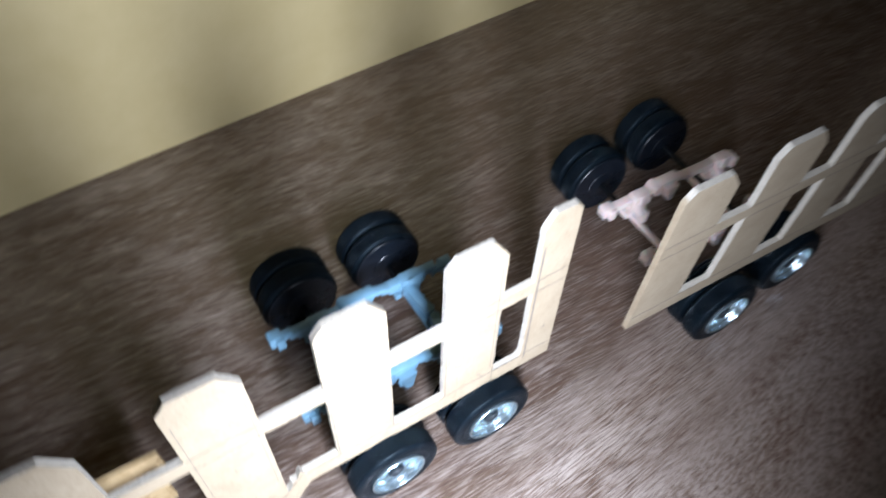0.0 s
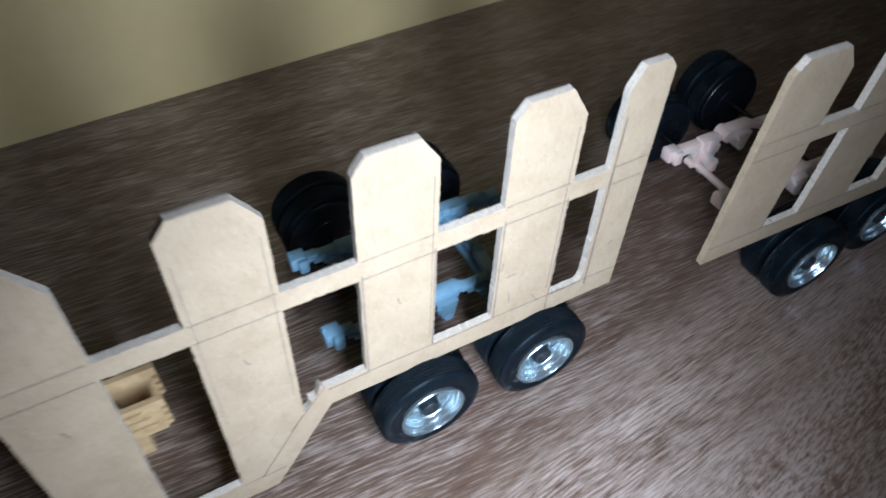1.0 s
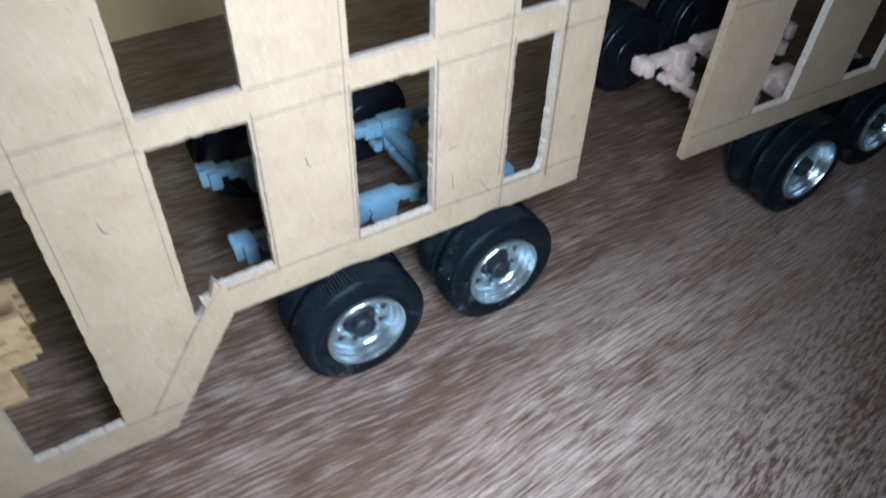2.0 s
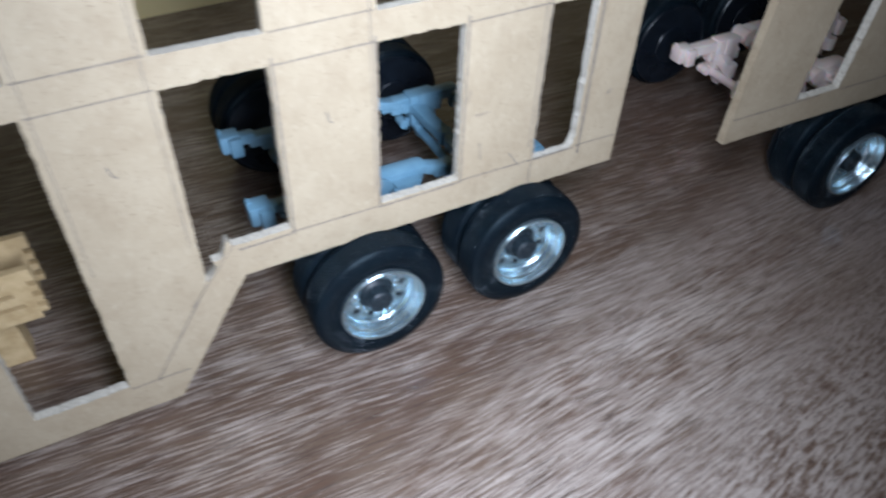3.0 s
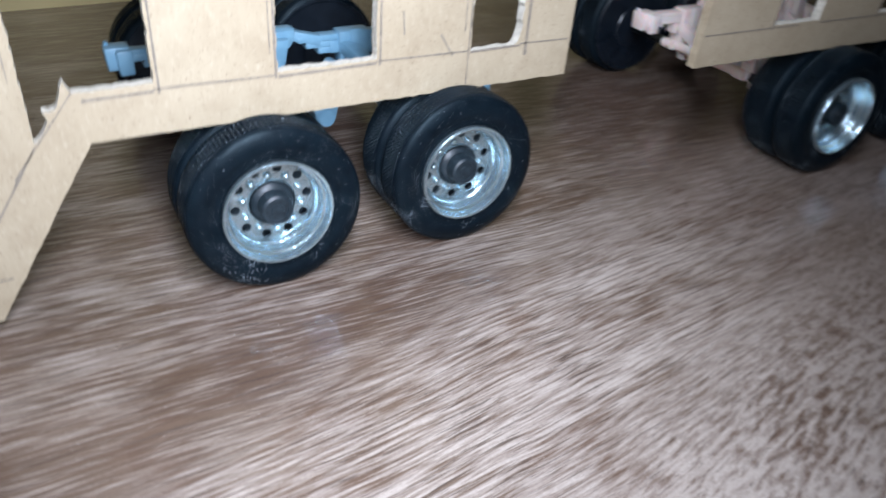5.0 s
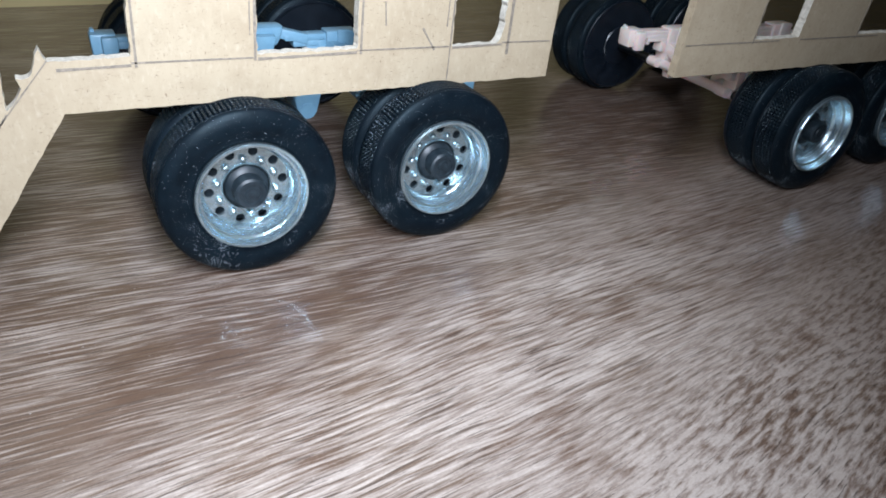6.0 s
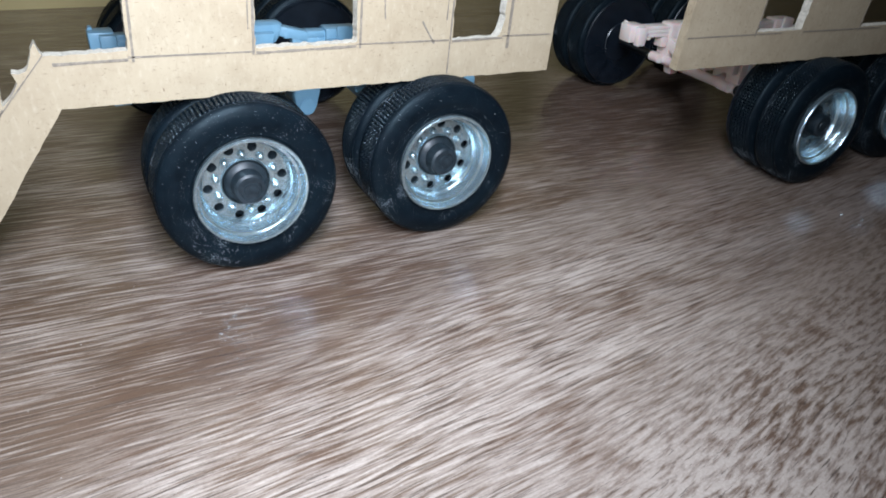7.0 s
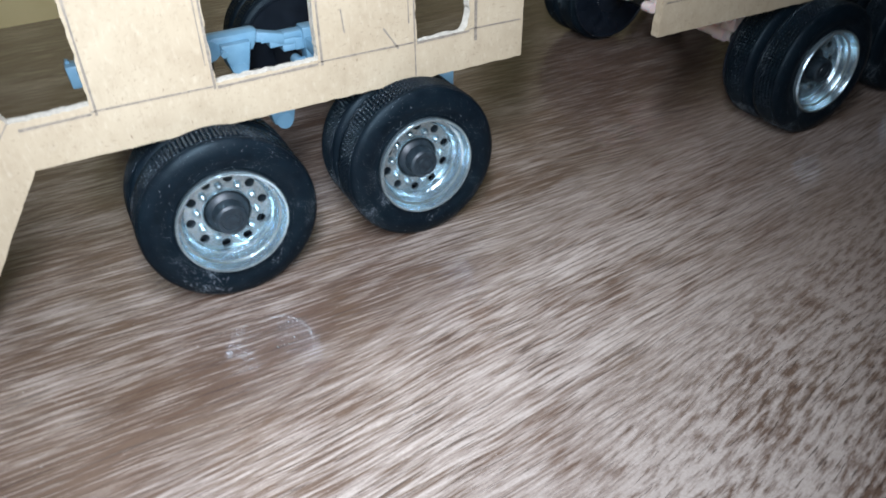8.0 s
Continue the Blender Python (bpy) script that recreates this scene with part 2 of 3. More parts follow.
def rod(bm, p, q, r, seg=20, r2=None):
    p, q = Vector(p), Vector(q)
    turn = (q - p).to_track_quat("Z", "Y").to_matrix().to_4x4()
    bmesh.ops.create_cone(bm, cap_ends=True, segments=seg, radius1=r, radius2=r if r2 is None else r2, depth=(q - p).length,
                          matrix=Matrix.Translation((p + q) / 2) @ turn)


def bar(bm, p, q, w, h):
    """A flat bar from p to q, w wide and h high."""
    p, q = Vector(p), Vector(q)
    b2 = bmesh.new()
    box(b2, -(q - p).length / 2, (q - p).length / 2, -w / 2, w / 2, -h / 2, h / 2)
    d = (q - p).normalized()
    side = Vector((0, 0, 1)).cross(d).normalized()
    up = d.cross(side)
    rot = Matrix((d, side, up)).transposed().to_4x4()
    b2.transform(Matrix.Translation((p + q) / 2) @ rot)
    me = bpy.data.meshes.new("tmp")
    b2.to_mesh(me)
    b2.free()
    bm.from_mesh(me)
    bpy.data.meshes.remove(me)


def revolve(profile, seg, ripple=None):
    """Turns (radius, y) points about the y axis. ripple(i, k) gives a change of radius."""
    bm = bmesh.new()
    rings = []
    for k in range(seg):
        a = 2 * math.pi * k / seg
        ring = []
        for i, (r, y) in enumerate(profile):
            rr = r + (ripple(i, k) if ripple else 0)
            ring.append(bm.verts.new((rr * math.cos(a), y, rr * math.sin(a))))
        rings.append(ring)
    for k in range(seg):
        a, b = rings[k], rings[(k + 1) % seg]
        for i in range(len(profile) - 1):
            bm.faces.new((a[i], a[i + 1], b[i + 1], b[i]))
    return bm


# ---- room ----
def slab(name, x0, x1, y0, y1, z0, z1, mat, label, category):
    bm = bmesh.new()
    box(bm, x0, x1, y0, y1, z0, z1, bevel=0)
    return tagged(new(name, mesh_of(bm, name, mat)), label, category, kind="structure")


WALL_Y = 0.3005
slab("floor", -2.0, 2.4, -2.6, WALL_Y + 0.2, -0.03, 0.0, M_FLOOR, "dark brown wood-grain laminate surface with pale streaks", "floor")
back_wall = slab("wall_north", -2.1, 2.45, 0.0, 0.12, -0.03, 2.5, M_WALL, "pale yellow painted wall in dim light", "wall")
back_wall.matrix_basis = pose(0.0, WALL_Y, 0.0, 0, 0, 2.8)
slab("wall_south", -2.0, 2.4, -2.72, -2.6, -0.03, 2.5, M_WALL, "pale yellow painted wall in the dark", "wall")
slab("wall_west", -2.12, -2.0, -2.72, WALL_Y + 0.12, -0.03, 2.5, M_WALL, "pale yellow painted wall in the dark", "wall")
slab("wall_east", 2.4, 2.52, -2.72, WALL_Y + 0.12, -0.03, 2.5, M_WALL, "pale yellow painted wall in the dark", "wall")
slab("ceiling", -2.12, 2.52, -2.72, WALL_Y + 0.12, 2.5, 2.6, M_CEIL, "plain white painted ceiling in the dark", "ceiling")


# ---- wheels ----
R_TYRE, R_RIM, W_TYRE, W_DUAL = 0.0228, 0.0141, 0.0121, 0.0250


def tyre_mesh():
    w = W_TYRE
    half = [(0.0139, 0.0022), (0.0142, 0.0009), (0.0150, 0.0004), (0.0157, 0.0006), (0.0170, 0.0001), (0.0188, -0.0001), (0.0202, 0.0003),
            (0.0208, 0.0005), (0.0217, 0.0009), (0.0223, 0.0014), (0.0226, 0.0020)]
    tread, ribs, cut = [], 5, set()
    for k in range(ribs):
        y0 = 0.0025 + k * (w - 0.0050) / ribs
        y1 = 0.0025 + (k + 1) * (w - 0.0050) / ribs
        block = [(0.00045, 0.00012), (0.00018, 0.00024), (0.0, 0.00048)]
        first = len(half) + len(tread)
        tread += [(R_TYRE - d, y0 + e) for d, e in block] + [(R_TYRE - d, y1 - e) for d, e in reversed(block)]
        cut |= set(range(first, first + 6))
        if k < ribs - 1:
            tread += [(R_TYRE - 0.0008, y1 - 0.0001), (R_TYRE - 0.0008, y1 + 0.0001)]
    prof = half + tread + [(r, w - y) for r, y in reversed(half)]

    def ripple(i, k):
        return -0.0006 if i in cut and k % 4 == 3 else 0.0
    bm = revolve(prof, 480, ripple)
    for f in bm.faces:
        c = f.calc_center_median()
        f.material_index = 1 if math.hypot(c.x, c.z) > 0.0218 and 0.0022 < c.y < w - 0.0022 else 0
    return mesh_of(bm, "tyre", [M_RUBBER, M_TREAD], 50)


def rim_mesh():
    """A dished truck rim with a stepped barrel and a disc with round hand holes."""
    prof = [(0.0139, 0.0040), (0.0142, 0.0006), (0.0143, -0.0004), (0.0140, -0.0008), (0.0135, -0.0007), (0.0132, -0.0001), (0.0131, 0.0012), (0.0129, 0.0017),
            (0.0123, 0.0020), (0.0120, 0.0026), (0.0118, 0.0042), (0.0116, 0.0047), (0.0112, 0.0050), (0.0110, 0.0056), (0.0109, 0.0068)]
    bm = revolve(prof, 72)
    b2 = bmesh.new()
    loops = [(0.0109, 72, 0.0, 0.0), (0.0060, 40, 0.0, 0.0)]
    for k in range(10):
        a = 2 * math.pi * (k + 0.5) / 10
        loops.append((0.00125, 14, 0.0095 * math.cos(a), 0.0095 * math.sin(a)))
    es = []
    for r, seg, cx, cz in loops:
        vs = [b2.verts.new((cx + r * math.cos(2 * math.pi * j / seg), 0.0068, cz + r * math.sin(2 * math.pi * j / seg))) for j in range(seg)]
        es += [b2.edges.new((vs[j], vs[(j + 1) % seg])) for j in range(seg)]
    bmesh.ops.triangle_fill(b2, use_beauty=True, use_dissolve=False, edges=es)
    for f in list(b2.faces):
        c = f.calc_center_median()
        inside = math.hypot(c.x, c.z) < 0.0059 or any(math.hypot(c.x - cx, c.z - cz) < r * 0.92 for r, seg, cx, cz in loops[2:])
        if inside:
            b2.faces.remove(f)
    ext = bmesh.ops.extrude_face_region(b2, geom=list(b2.faces))
    for v in ext["geom"]:
        if isinstance(v, bmesh.types.BMVert):
            v.co.y += 0.0009
    me = bpy.data.meshes.new("tmp")
    b2.to_mesh(me)
    b2.free()
    bm.from_mesh(me)
    bpy.data.meshes.remove(me)
    ring = revolve([(0.0060, 0.0080), (0.0060, 0.0063), (0.00615, 0.0061), (0.0063, 0.0063), (0.0064, 0.0070)], 40)
    me = bpy.data.meshes.new("tmp")
    ring.to_mesh(me)
    ring.free()
    bm.from_mesh(me)
    bpy.data.meshes.remove(me)
    return mesh_of(bm, "rim", M_RIM, 35)


def nut_mesh():
    bm = bmesh.new()
    rod(bm, (0, 0.0002, 0), (0, -0.0005, 0), 0.00112, 12, 0.00100)
    rod(bm, (0, -0.0005, 0), (0, -0.0012, 0), 0.00094, 12, 0.00078)
    rod(bm, (0, -0.0012, 0), (0, -0.0016, 0), 0.00078, 12, 0.00034)
    return mesh_of(bm, "wheel_nut", M_RIM, 50)


def hub_mesh():
    prof = [(0.0, 0.0012), (0.0016, 0.0012), (0.0017, 0.0014), (0.0026, 0.0014), (0.0027, 0.0011), (0.0036, 0.0011), (0.0041, 0.0015), (0.0042, 0.0052), (0.0050, 0.0056), (0.0056, 0.0062), (0.0058, 0.0082), (0.0058, 0.0100),
            (0.0112, 0.0102), (0.0112, 0.0114)]
    return mesh_of(revolve(prof, 32), "hub", M_HUB, 35)


def drum_mesh():
    prof = [(0.0137, 0.0120), (0.0139, 0.0250), (0.0198, 0.0252), (0.0207, 0.0255), (0.0209, 0.0260), (0.0206, 0.0264), (0.0201, 0.0264), (0.0197, 0.0261),
            (0.0092, 0.0261), (0.0088, 0.0265), (0.0060, 0.0266), (0.0040, 0.0272), (0.0, 0.0274)]
    return mesh_of(revolve(prof, 48), "brake_drum", M_DRUM, 35)


TYRE, RIM, NUT, HUB, DRUM = tyre_mesh(), rim_mesh(), nut_mesh(), hub_mesh(), drum_mesh()


def dual_wheel(parent, m, spin, marked=False):
    """Two tyres side by side on a silver rim, its outer face at y = 0, pointing to -y."""
    rim = part("wheel_rim", RIM, None, parent, "shiny silver dished rim with round holes", at=m @ pose(0, 0, 0, 0, spin, 0))
    part("tyre", TYRE, None, rim, "black rubber tyre with fine tread")
    part("tyre", TYRE, None, rim, "black rubber tyre with fine tread", at=pose(0, W_DUAL - W_TYRE, 0, 0, 9, 0))
    part("hub", HUB, None, rim, "black hub with axle stub")
    if marked:
        bm = bmesh.new()
        rng = random.Random(5)
        for k in range(60):
            a, r0 = radians(212 + 44 * rng.random() + spin), 0.0166 + 0.0038 * rng.random()
            p, t = Vector((r0 * math.cos(a), 0.0001, r0 * math.sin(a))), rng.uniform(0, math.pi)
            q = p + 0.00055 * rng.random() * Vector((math.cos(t), 0, math.sin(t))) + Vector((0.0001, 0, 0))
            rod(bm, p, q, rng.uniform(0.00010, 0.00022), 6)
        part("raised_marking", bm, M_MARK, rim, "scuffed pale raised marks on the sidewall", 40)
    part("brake_drum", DRUM, None, rim, "black inner drum")
    for k in range(10):
        a = 2 * math.pi * k / 10
        part("wheel_nut", NUT, None, rim, at=Matrix.Translation((0.0077 * math.cos(a), 0.0068, 0.0077 * math.sin(a))))


# ---- bogie ----
def bogie(parent, mat, label, x_a, y_face, half, springs, axle_gap, plates, low, sag, reach, ends=(0.0, 0.0), slide=(0.0, 0.0)):
    """Two axles with dual wheels and two sprung side beams. x_a: first axle; y_face: outer face of the near wheels;
    springs: y of the near and far beam; slide: how far the second axle has slid in its mounts; plates: where the clamp plate of each axle begins; low: its foot."""
    y_mid = y_face + half
    z_ax = R_TYRE
    for k, x in enumerate((x_a, x_a + axle_gap)):
        xw, yw = (x + slide[0], slide[1]) if k else (x, 0.0)
        dual_wheel(parent, pose(xw, y_face + yw, z_ax), 13 + 29 * k, k == 0 and y_face > -0.012)
        dual_wheel(parent, pose(xw, 2 * y_mid - y_face + yw, z_ax, 0, 0, 180), 7 + 17 * k)
        bm = bmesh.new()
        rod(bm, (xw, y_face + yw + 0.022, z_ax), (xw, 2 * y_mid - y_face + yw - 0.022, z_ax), 0.0019, 20)
        part("axle", bm, M_BLACK, parent, "thin black axle rod", 35)
        bm = bmesh.new()
        rod(bm, (x, springs[0] - 0.004, z_ax), (x, springs[1] + 0.004, z_ax), 0.0020, 20)
        part("axle_tube", bm, mat, parent, label, 35)
        # two arms from the clamp plates, meeting over the middle of the axle
        a, y_c = x + plates[k], (springs[0] + springs[1]) / 2
        for y_s, d in ((springs[1] - 0.002, 0.001), (springs[0] + 0.003, -0.001)):
            bm = bmesh.new()
            p, q = Vector((a + 0.0030, y_s, low + 0.0110)), Vector((a + 0.0078, y_c + d, low + sag))
            q = p.lerp(q, reach)
            bar(bm, p, q, 0.0056, 0.0046)
            rod(bm, q - Vector((0, 0, 0.003)), q + Vector((0, 0, 0.003)), 0.0029, 16)
            part("axle_arm", bm, mat, parent, label, 35)
    xm = x_a + axle_gap / 2
    for s, y in zip((-1, 1), springs):
        for side, x in ((-1, x_a), (1, x_a + axle_gap)):
            bm = bmesh.new()
            sx, sz = ends if side < 0 else (0.0, -0.004)
            if s < 0 and side < 0:
                sx, sz = sx - 0.0020, sz + 0.0020
            e0, e1 = sorted((x + sx + side * 0.0222, x + sx + side * 0.0300))
            mid, inner = (e0 + e1) / 2, x + sx + side * 0.0165
            box(bm, e0, e1, y - 0.0028, y + 0.0042, 0.0312 + sz, 0.0386 + sz, 0.08, 0.0007)
            box(bm, mid - 0.0008, e1 + 0.0004, y - 0.0050, y - 0.0020, 0.0300 + sz, 0.0380 + sz, 0.10, 0.0007)
            box(bm, *sorted((inner, mid)), y - 0.0022, y + 0.0022, 0.0340 + sz, 0.0374 + sz, 0.0, 0.0005)
            box(bm, *sorted((inner, inner + side * 0.0016)), y - 0.0018, y + 0.0018, 0.0316 + sz, 0.0350 + sz, 0.0, 0.0004)
            rod(bm, (e0 + 0.0012, y + 0.0010, 0.0388 + sz), (e0 + 0.0012, y + 0.0030, 0.0390 + sz), 0.0007, 10)
            part("end_hanger", bm, mat, parent, label, 35)
        for k, c in enumerate((x_a, x_a + axle_gap)):
            bm = bmesh.new()
            leaf = 0.0022 if mat is M_BLUE else 0.0016
            for j, h in enumerate((0.0190, 0.0160, 0.0115)):
                box(bm, c - h, c + h, y - 0.0026, y + 0.0026, 0.0378 - leaf * (j + 1), 0.0378 - leaf * j, 0.0, 0.0003)
            part("leaf_spring", bm, mat, parent, label, 35)
            a = c + plates[k]
            bm = bmesh.new()
            box(bm, a, a + 0.0122, y - 0.0040, y + 0.0030, low + 0.0020, 0.0388, 0.10, 0.0006)
            box(bm, a + 0.0040, a + 0.0086, y - 0.0050, y - 0.0036, low + 0.0046, 0.0396, 0.0, 0.0004)
            box(bm, a - 0.0030, a + 0.0002, y - 0.0030, y + 0.0022, low + 0.0085, low + 0.0130, 0.0, 0.0005)
            box(bm, a + 0.0120, a + 0.0152, y - 0.0030, y + 0.0022, low + 0.0070, low + 0.0125, 0.2, 0.0005)
            box(bm, a + 0.0010, a + 0.0085, y - 0.0062, y - 0.0020, low - 0.0030, low + 0.0040, 0.45, 0.0006)
            part("clamp_plate", bm, mat, parent, label, 35)
            bm = bmesh.new()
            rod(bm, (a - 0.0022, y - 0.0030, low + 0.0035), (a - 0.0022, y + 0.0025, low + 0.0035), 0.0021, 14)
            rod(bm, (a - 0.0022, y, low + 0.0035), (a + 0.0010, y, low + 0.0035), 0.0013, 10)
            part("pivot_pin", bm, mat, parent, label, 35)
        bm = bmesh.new()
        box(bm, xm - 0.0105, xm + 0.0085, y - 0.0042, y + 0.0040, 0.0340, 0.0415, 0.30, 0.0022)
        rod(bm, (xm - 0.0100, y - 0.0048, 0.0372), (xm - 0.0100, y + 0.0044, 0.0372), 0.0036, 20)
        bar(bm, (xm + 0.0060, y, 0.0385), (xm + 0.0170, y - 0.001, 0.0360), 0.0045, 0.0035)
        part("spring_beam", bm, mat, parent, label, 35)
        bm = bmesh.new()
        box(bm, xm - 0.0065, xm + 0.0040, y - 0.0075, y + 0.0035, 0.0290, 0.0390, 0.45, 0.0006)
        rod(bm, (xm - 0.0012, y - 0.0078, 0.0300), (xm - 0.0012, y + 0.0030, 0.0300), 0.0024, 18)
        rod(bm, (xm - 0.0060, y - 0.0065, 0.0365), (xm - 0.0060, y - 0.0090, 0.0365), 0.0011, 10)
        part("middle_hanger", bm, mat, parent, label, 35)


# ---- side panels ----
def rough_loop(bm, pts, y, amp, step=0.0021):
    """A closed loop through (x, z) points, cut a little unevenly."""
    vs = []
    for (x0, z0), (x1, z1) in zip(pts, pts[1:] + pts[:1]):
        d = math.hypot(x1 - x0, z1 - z0)
        k = max(1, int(d / step))
        nx, nz = (z1 - z0) / d, -(x1 - x0) / d
        for j in range(k):
            f = j / k
            off = 0.0 if j == 0 else amp * (noise.noise((x0 + f * (x1 - x0)) * 380 * Vector((1, 0, 0)) + Vector((0, 17.3, (z0 + f * (z1 - z0)) * 380))) + 0.35 * random.uniform(-1, 1))
            vs.append(bm.verts.new((x0 + f * (x1 - x0) + nx * off, y, z0 + f * (z1 - z0) + nz * off)))
    return [bm.edges.new((a, b)) for a, b in zip(vs, vs[1:] + vs[:1])]


def inside(p, poly):
    hit = False
    for (x0, z0), (x1, z1) in zip(poly, poly[1:] + poly[:1]):
        if (z0 > p[1]) != (z1 > p[1]) and p[0] < x0 + (p[1] - z0) / (z1 - z0) * (x1 - x0):
            hit = not hit
    return hit


def board(outer, holes, lean, thick=0.0030):
    bm = bmesh.new()
    es = rough_loop(bm, outer, 0.0, 0.00022)
    for h in holes:
        es += rough_loop(bm, h, 0.0, 0.00048, 0.0009)
    bmesh.ops.triangle_fill(bm, use_beauty=True, use_dissolve=False, edges=es)
    for f in list(bm.faces):
        c = f.calc_center_median()
        if any(inside((c.x, c.z), h) for h in holes) or not inside((c.x, c.z), outer):
            bm.faces.remove(f)
    front = list(bm.faces)
    ext = bmesh.ops.extrude_face_region(bm, geom=front)
    for v in ext["geom"]:
        if isinstance(v, bmesh.types.BMVert):
            v.co.y += thick
    bmesh.ops.recalc_face_normals(bm, faces=bm.faces)
    rim_edges = [e for e in bm.edges if len(e.link_faces) == 2 and abs(e.verts[0].co.y) < 1e-6 and abs(e.verts[1].co.y) < 1e-6
                 and sorted(abs(f.normal.y) > 0.9 for f in e.link_faces) == [False, True]]
    bmesh.ops.bevel(bm, geom=rim_edges, offset=0.0006, segments=2, profile=0.6, affect="EDGES", clamp_overlap=True)
    bm.normal_update()
    for f in bm.faces:
        worn = f.normal.x < -0.7 and f.calc_center_median().x < min(x for x, z in outer) + 0.002
        f.material_index = 0 if abs(f.normal.y) > 0.95 or worn else 1
    for v in bm.verts:
        v.co.x += lean * (v.co.z - 0.05)
    return bm


def pickets(posts, z_top, z_rail):
    """The upper outline from the last post to the first: chamfered tops, with the upper rail between."""
    out = []
    for k, (x0, x1, cl, dl, cr, dr) in reversed(list(enumerate(posts))):
        out += [(x1, z_top - dr), (x1 - cr, z_top), (x0 + cl, z_top), (x0, z_top - dl)]
        if k:
            out += [(x0, z_rail), (posts[k - 1][1], z_rail)]
    return out


def pencil(parent, p, q, lean, y, width=0.00042):
    p, q = Vector((p[0] + lean * (p[1] - 0.05), y, p[1])), Vector((q[0] + lean * (q[1] - 0.05), y, q[1]))
    d = (q - p).normalized()
    s = Vector((-d.z, 0, d.x)) * width / 2
    bm = bmesh.new()
    k = max(2, int((q - p).length / 0.004))
    lo, hi = [], []
    for j in range(k + 1):
        c = p.lerp(q, j / k)
        w = 0.6 + 0.55 * random.random()
        lo.append((bm.verts.new(c - s * w), bm.verts.new(c - s * w + Vector((0, 0.0003, 0)))))
        hi.append((bm.verts.new(c + s * w), bm.verts.new(c + s * w + Vector((0, 0.0003, 0)))))
    for j in range(k):
        bm.faces.new((lo[j][0], lo[j + 1][0], hi[j + 1][0], hi[j][0]))
        bm.faces.new((lo[j][0], lo[j][1], lo[j + 1][1], lo[j + 1][0]))
        bm.faces.new((hi[j][0], hi[j + 1][0], hi[j + 1][1], hi[j][1]))
    part("pencil_line", bm, M_PENCIL, parent)


Z_TOP, RAIL_LO, RAIL_HI, BEAM_LO, BEAM_HI, SILL_LO, SILL_HI = 0.1555, 0.1065, 0.1148, 0.0445, 0.0565, 0.0035, 0.0155

# first trailer: stepped side panel on the blue bogie
blue_trailer = tagged(new("toy_trailer"), "model truck trailer with fibreboard fence side and blue bogie", "model trailer", "model trailers")
LEAN_1 = 0.030
P1 = [(-0.2455, -0.2170, 0.0045, 0.006, 0.007, 0.010), (-0.1910, -0.1625, 0.0045, 0.006, 0.0075, 0.011), (-0.1367, -0.1080, 0.0045, 0.006, 0.007, 0.010),
      (-0.0825, -0.0542, 0.0045, 0.006, 0.0065, 0.0095), (-0.0287, -0.0008, 0.0045, 0.0055, 0.0075, 0.0115), (0.0153, 0.0330, 0.0045, 0.008, 0.0030, 0.004)]
outer = [(-0.2455, SILL_LO), (-0.1235, SILL_LO), (-0.0972, BEAM_LO), (0.0330, BEAM_LO - 0.0005)] + pickets(P1, Z_TOP, RAIL_HI)
holes = []
for k in (0, 1):
    holes.append([(P1[k][1], SILL_HI), (P1[k + 1][0], SILL_HI), (P1[k + 1][0], RAIL_LO), (P1[k][1], RAIL_LO)])
holes.append([(-0.1080, 0.0462), (-0.1046, 0.0508), (-0.1053, 0.0531), (-0.1028, 0.0532), (-0.1002, 0.0592), (-0.0990, 0.0562), (P1[3][0], BEAM_HI), (P1[3][0], RAIL_LO), (-0.1080, RAIL_LO)])
holes.append([(P1[3][1], BEAM_HI - 0.001), (P1[4][0], BEAM_HI - 0.001), (P1[4][0], RAIL_LO), (P1[3][1], RAIL_LO)])
holes.append([(P1[4][1], BEAM_HI - 0.002), (P1[5][0] - 0.002, BEAM_HI - 0.002), (P1[5][0], BEAM_HI + 0.002), (P1[5][0], RAIL_LO), (P1[4][1], RAIL_LO)])
panel = part("side_panel", board(outer, holes, LEAN_1), [M_BOARD, M_EDGE], blue_trailer, "tan fibreboard panel cut like a picket fence")
for x0, x1, *_ in P1[1:]:
    for z in (RAIL_HI, RAIL_LO):
        pencil(panel, (x0 + 0.001, z), (x1 - 0.001, z + 0.0004), LEAN_1, -0.00015)
for k in (3, 4, 5):
    pencil(panel, (P1[k][0], BEAM_HI - 0.0015), (P1[k][1] - 0.001, BEAM_HI - 0.0018), LEAN_1, -0.00015)
for a, b in ((-0.0975, P1[3][0]), (P1[3][1], P1[4][0]), (P1[4][1], P1[5][0])):
    pencil(panel, (a, BEAM_HI - 0.0022), (b, BEAM_HI - 0.0020), LEAN_1, -0.00015, 0.0007)
for x in (-0.0548, -0.0815, -0.0276):
    pencil(panel, (x, BEAM_HI - 0.0025), (x, RAIL_LO + 0.002), LEAN_1, -0.00015, 0.0006)
pencil(panel, (-0.0014, BEAM_LO + 0.001), (-0.0014, RAIL_LO + 0.002), LEAN_1, -0.00015, 0.0005)
pencil(panel, (0.0174, BEAM_HI - 0.005), (0.0170, RAIL_LO + 0.03), LEAN_1, -0.00015, 0.0010)
pencil(panel, (-0.1082, 0.0455), (-0.1285, SILL_HI - 0.001), LEAN_1, -0.00015, 0.0005)
pencil(panel, (-0.1365, SILL_HI - 0.001), (-0.119, SILL_HI - 0.001), LEAN_1, -0.00015)
pencil(panel, (-0.1135, 0.0445 - 0.006), (-0.0990, BEAM_HI), LEAN_1, -0.00015, 0.0003)
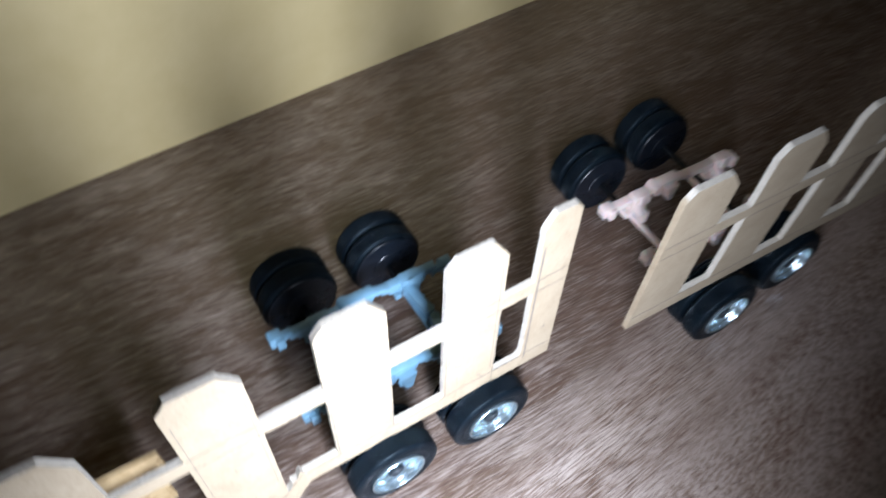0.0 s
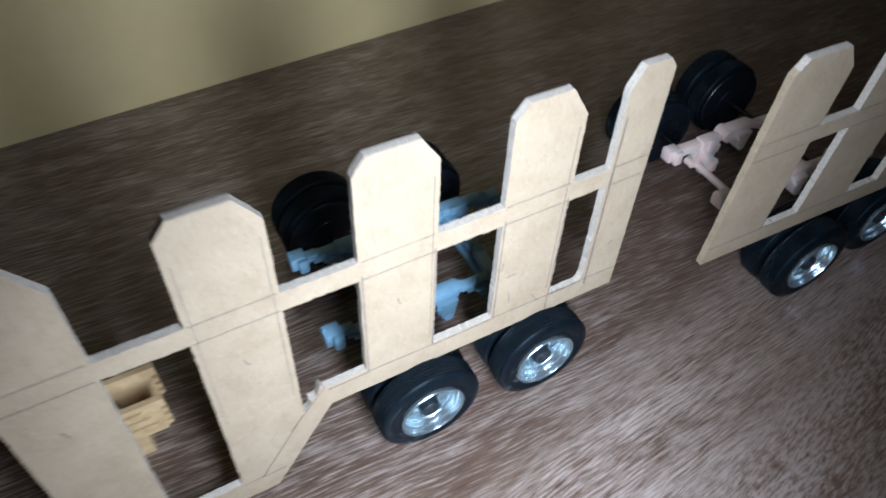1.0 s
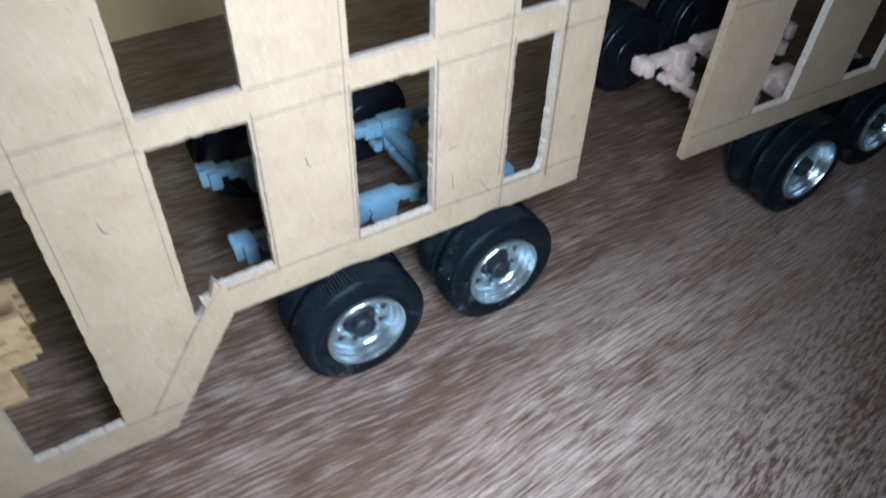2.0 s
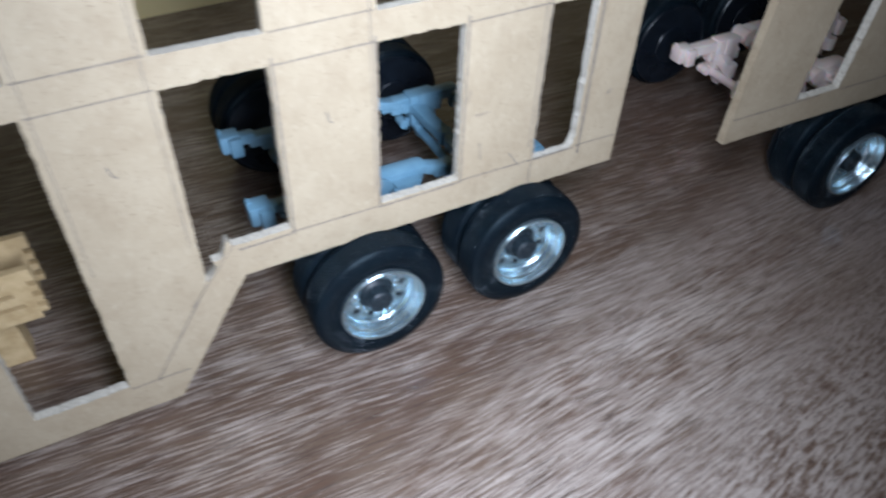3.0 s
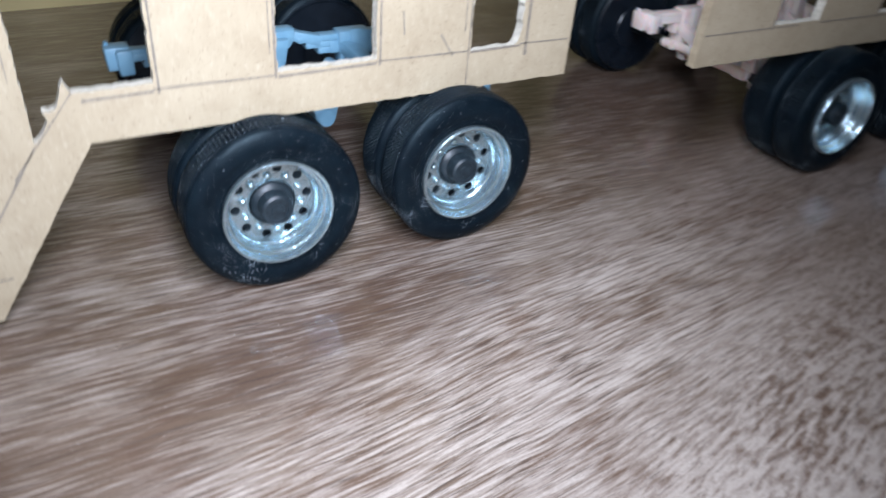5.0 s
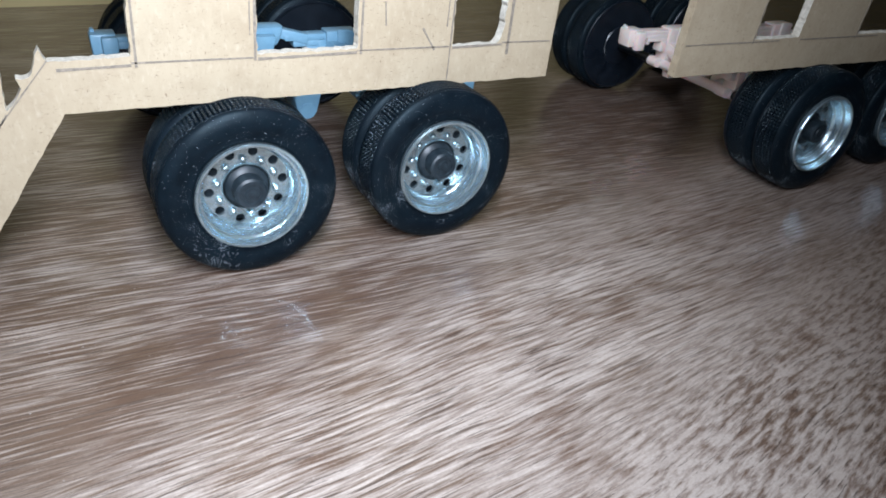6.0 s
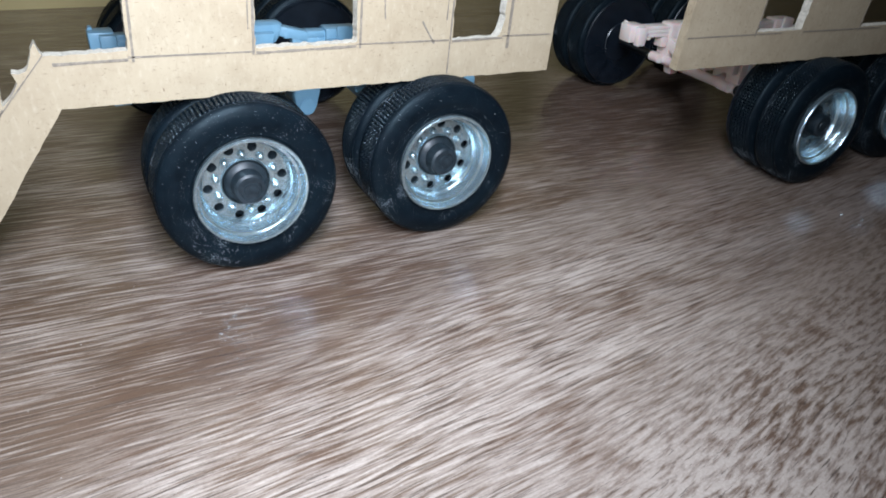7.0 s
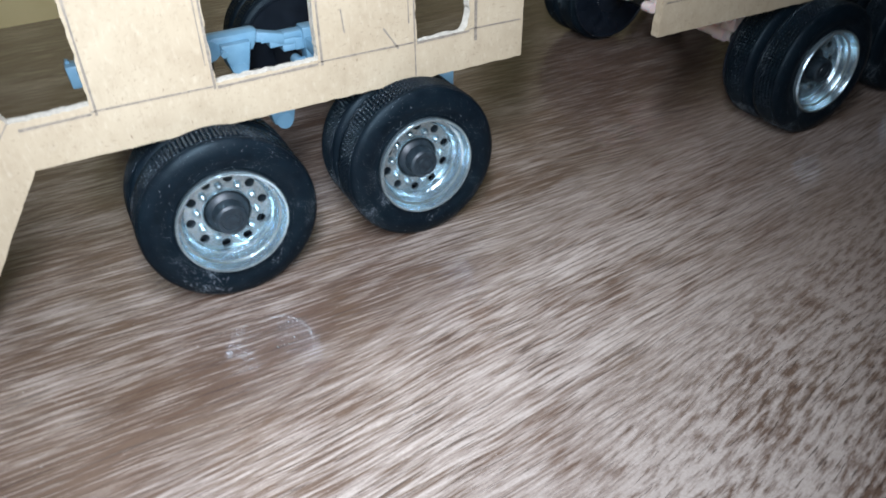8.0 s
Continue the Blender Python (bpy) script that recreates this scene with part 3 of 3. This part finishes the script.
for x in (-0.1345, -0.1100, -0.0560, -0.0030):
    pencil(panel, (x, 0.060), (x, 0.140), LEAN_1, -0.00015, 0.0003)
for x, z in ((-0.1232, 0.0905), (-0.0690, 0.0905), (-0.1780, 0.0905)):
    pencil(panel, (x, z), (x + 0.0006, z - 0.0028), LEAN_1, -0.00015, 0.0006)
    pencil(panel, (x + 0.0006, z - 0.0028), (x + 0.0016, z - 0.0036), LEAN_1, -0.00015, 0.0005)
for p, q, w in (((-0.0103, 0.0600), (-0.0063, 0.0540), 0.0006), ((-0.0215, 0.0670), (-0.0210, 0.0610), 0.0004), ((-0.0260, 0.0860), (-0.0265, 0.0820), 0.0004),
                ((0.0253, 0.0720), (0.0267, 0.0733), 0.0006), ((-0.0238, 0.0770), (-0.0190, 0.0772), 0.0003)):
    pencil(panel, p, q, LEAN_1, -0.00015, w)
bogie(blue_trailer, M_BLUE, "blue-grey plastic bogie part", -0.0595, -0.0100, 0.0700, (0.0330, 0.0815), 0.0548, (-0.0045, -0.0040), 0.0225, 0.0055, 0.9, (0.0030, 0.0020))

# second trailer: flat side panel on the pink bogie
pink_trailer = tagged(new("toy_trailer"), "model truck trailer with fibreboard fence side and pink bogie", "model trailer", "model trailers")
LEAN_2, Y2 = 0.012, -0.0103
pink_trailer.matrix_basis = Matrix.Translation((0.0735, Y2, 0)) @ pose(0, 0, 0, 0, 0, -1.5) @ Matrix.Translation((-0.0735, -Y2, 0))
P2 = [(0.0733 + 0.0523 * k, 0.1045 + 0.0523 * k, 0.0045, 0.006, 0.007, 0.010) for k in range(6)]
outer = [(P2[0][0], 0.0470), (P2[-1][1], 0.0470)] + pickets(P2, 0.1535, 0.1165)
holes = [[(a[1], 0.0580), (b[0], 0.0580), (b[0], 0.1080), (a[1], 0.1080)] for a, b in zip(P2, P2[1:])]
panel = part("side_panel", board(outer, holes, LEAN_2), [M_BOARD, M_EDGE], pink_trailer, "tan fibreboard panel cut like a picket fence", at=pose(0.0018, Y2 + 0.0018, -0.0030, 2.9))
for x0, x1, *_ in P2:
    for z in (0.1165, 0.1080):
        pencil(panel, (x0 + 0.001, z), (x1 - 0.001, z), LEAN_2, -0.00015)
    pencil(panel, (x0 + 0.001, 0.0572), (x1 + 0.012, 0.0572), LEAN_2, -0.00015)
    pencil(panel, (x1 - 0.0006, 0.0565), (x1 - 0.0006, 0.0700), LEAN_2, -0.00015)
bogie(pink_trailer, M_PINK, "pale pink plastic bogie part", 0.1420, -0.0233, 0.0710, (0.0230, 0.0645), 0.0540, (-0.0008, 0.0110), 0.0200, -0.0010, 0.4, (0.0070, 0.0), (0.0045, 0.0075))


# ---- small plywood box on a leg behind the first panel ----
box_part = tagged(new("plywood_box"), "small open tan plywood box with slots on a leg", "model part")


def plate(name, x0, x1, z0, z1, y0, y1, slots=(), teeth=0):
    """An upright plate of thin plywood with slots and a finger-jointed end."""
    pts = [(x0, z0), (x1, z0)]
    for k in range(teeth):
        h = (z1 - z0) / teeth
        a = z0 + k * h
        pts += [(x1, a + 0.5 * h), (x1 - 0.0022, a + 0.5 * h), (x1 - 0.0022, a + h - 0.0002), (x1, a + h - 0.0001)] if k < teeth - 1 else []
    pts += [(x1, z1), (x0, z1)]
    bm = bmesh.new()
    es = []
    for loop in [pts] + [[(a, b), (c, b), (c, d), (a, d)] for a, b, c, d in slots]:
        vs = [bm.verts.new((x, y0, z)) for x, z in loop]
        es += [bm.edges.new((p, q)) for p, q in zip(vs, vs[1:] + vs[:1])]
    bmesh.ops.triangle_fill(bm, use_beauty=True, use_dissolve=False, edges=es)
    for f in list(bm.faces):
        c = f.calc_center_median()
        if any(a < c.x < p and b < c.z < d for a, b, p, d in slots) or not inside((c.x, c.z), pts):
            bm.faces.remove(f)
    ext = bmesh.ops.extrude_face_region(bm, geom=list(bm.faces))
    for v in ext["geom"]:
        if isinstance(v, bmesh.types.BMVert):
            v.co.y += y1 - y0
    return part(name, bm, M_WOOD, box_part)


BX0, BX1 = -0.205, -0.1535
plate("front_plate", BX0, BX1, 0.0255, 0.0428, 0.0330, 0.0355, [(BX0 + 0.004, z, BX1 - 0.009 + dx, z + 0.0016) for z, dx in ((0.0288, 0.0035), (0.0336, 0.0018), (0.0384, 0.0))], 4)
plate("rear_plate", BX0, BX1, 0.0255, 0.0440, 0.0480, 0.0505, (), 4)
bm = bmesh.new()
box(bm, BX0, BX1 - 0.0024, 0.0330, 0.0505, 0.0230, 0.0254, 0, 0.0002)
part("bottom_plate", bm, M_WOOD, box_part)
bm = bmesh.new()
box(bm, -0.1760, -0.1660, 0.0400, 0.0500, 0.0, 0.0229, 0, 0.0004)
part("leg", bm, M_WOOD, box_part)
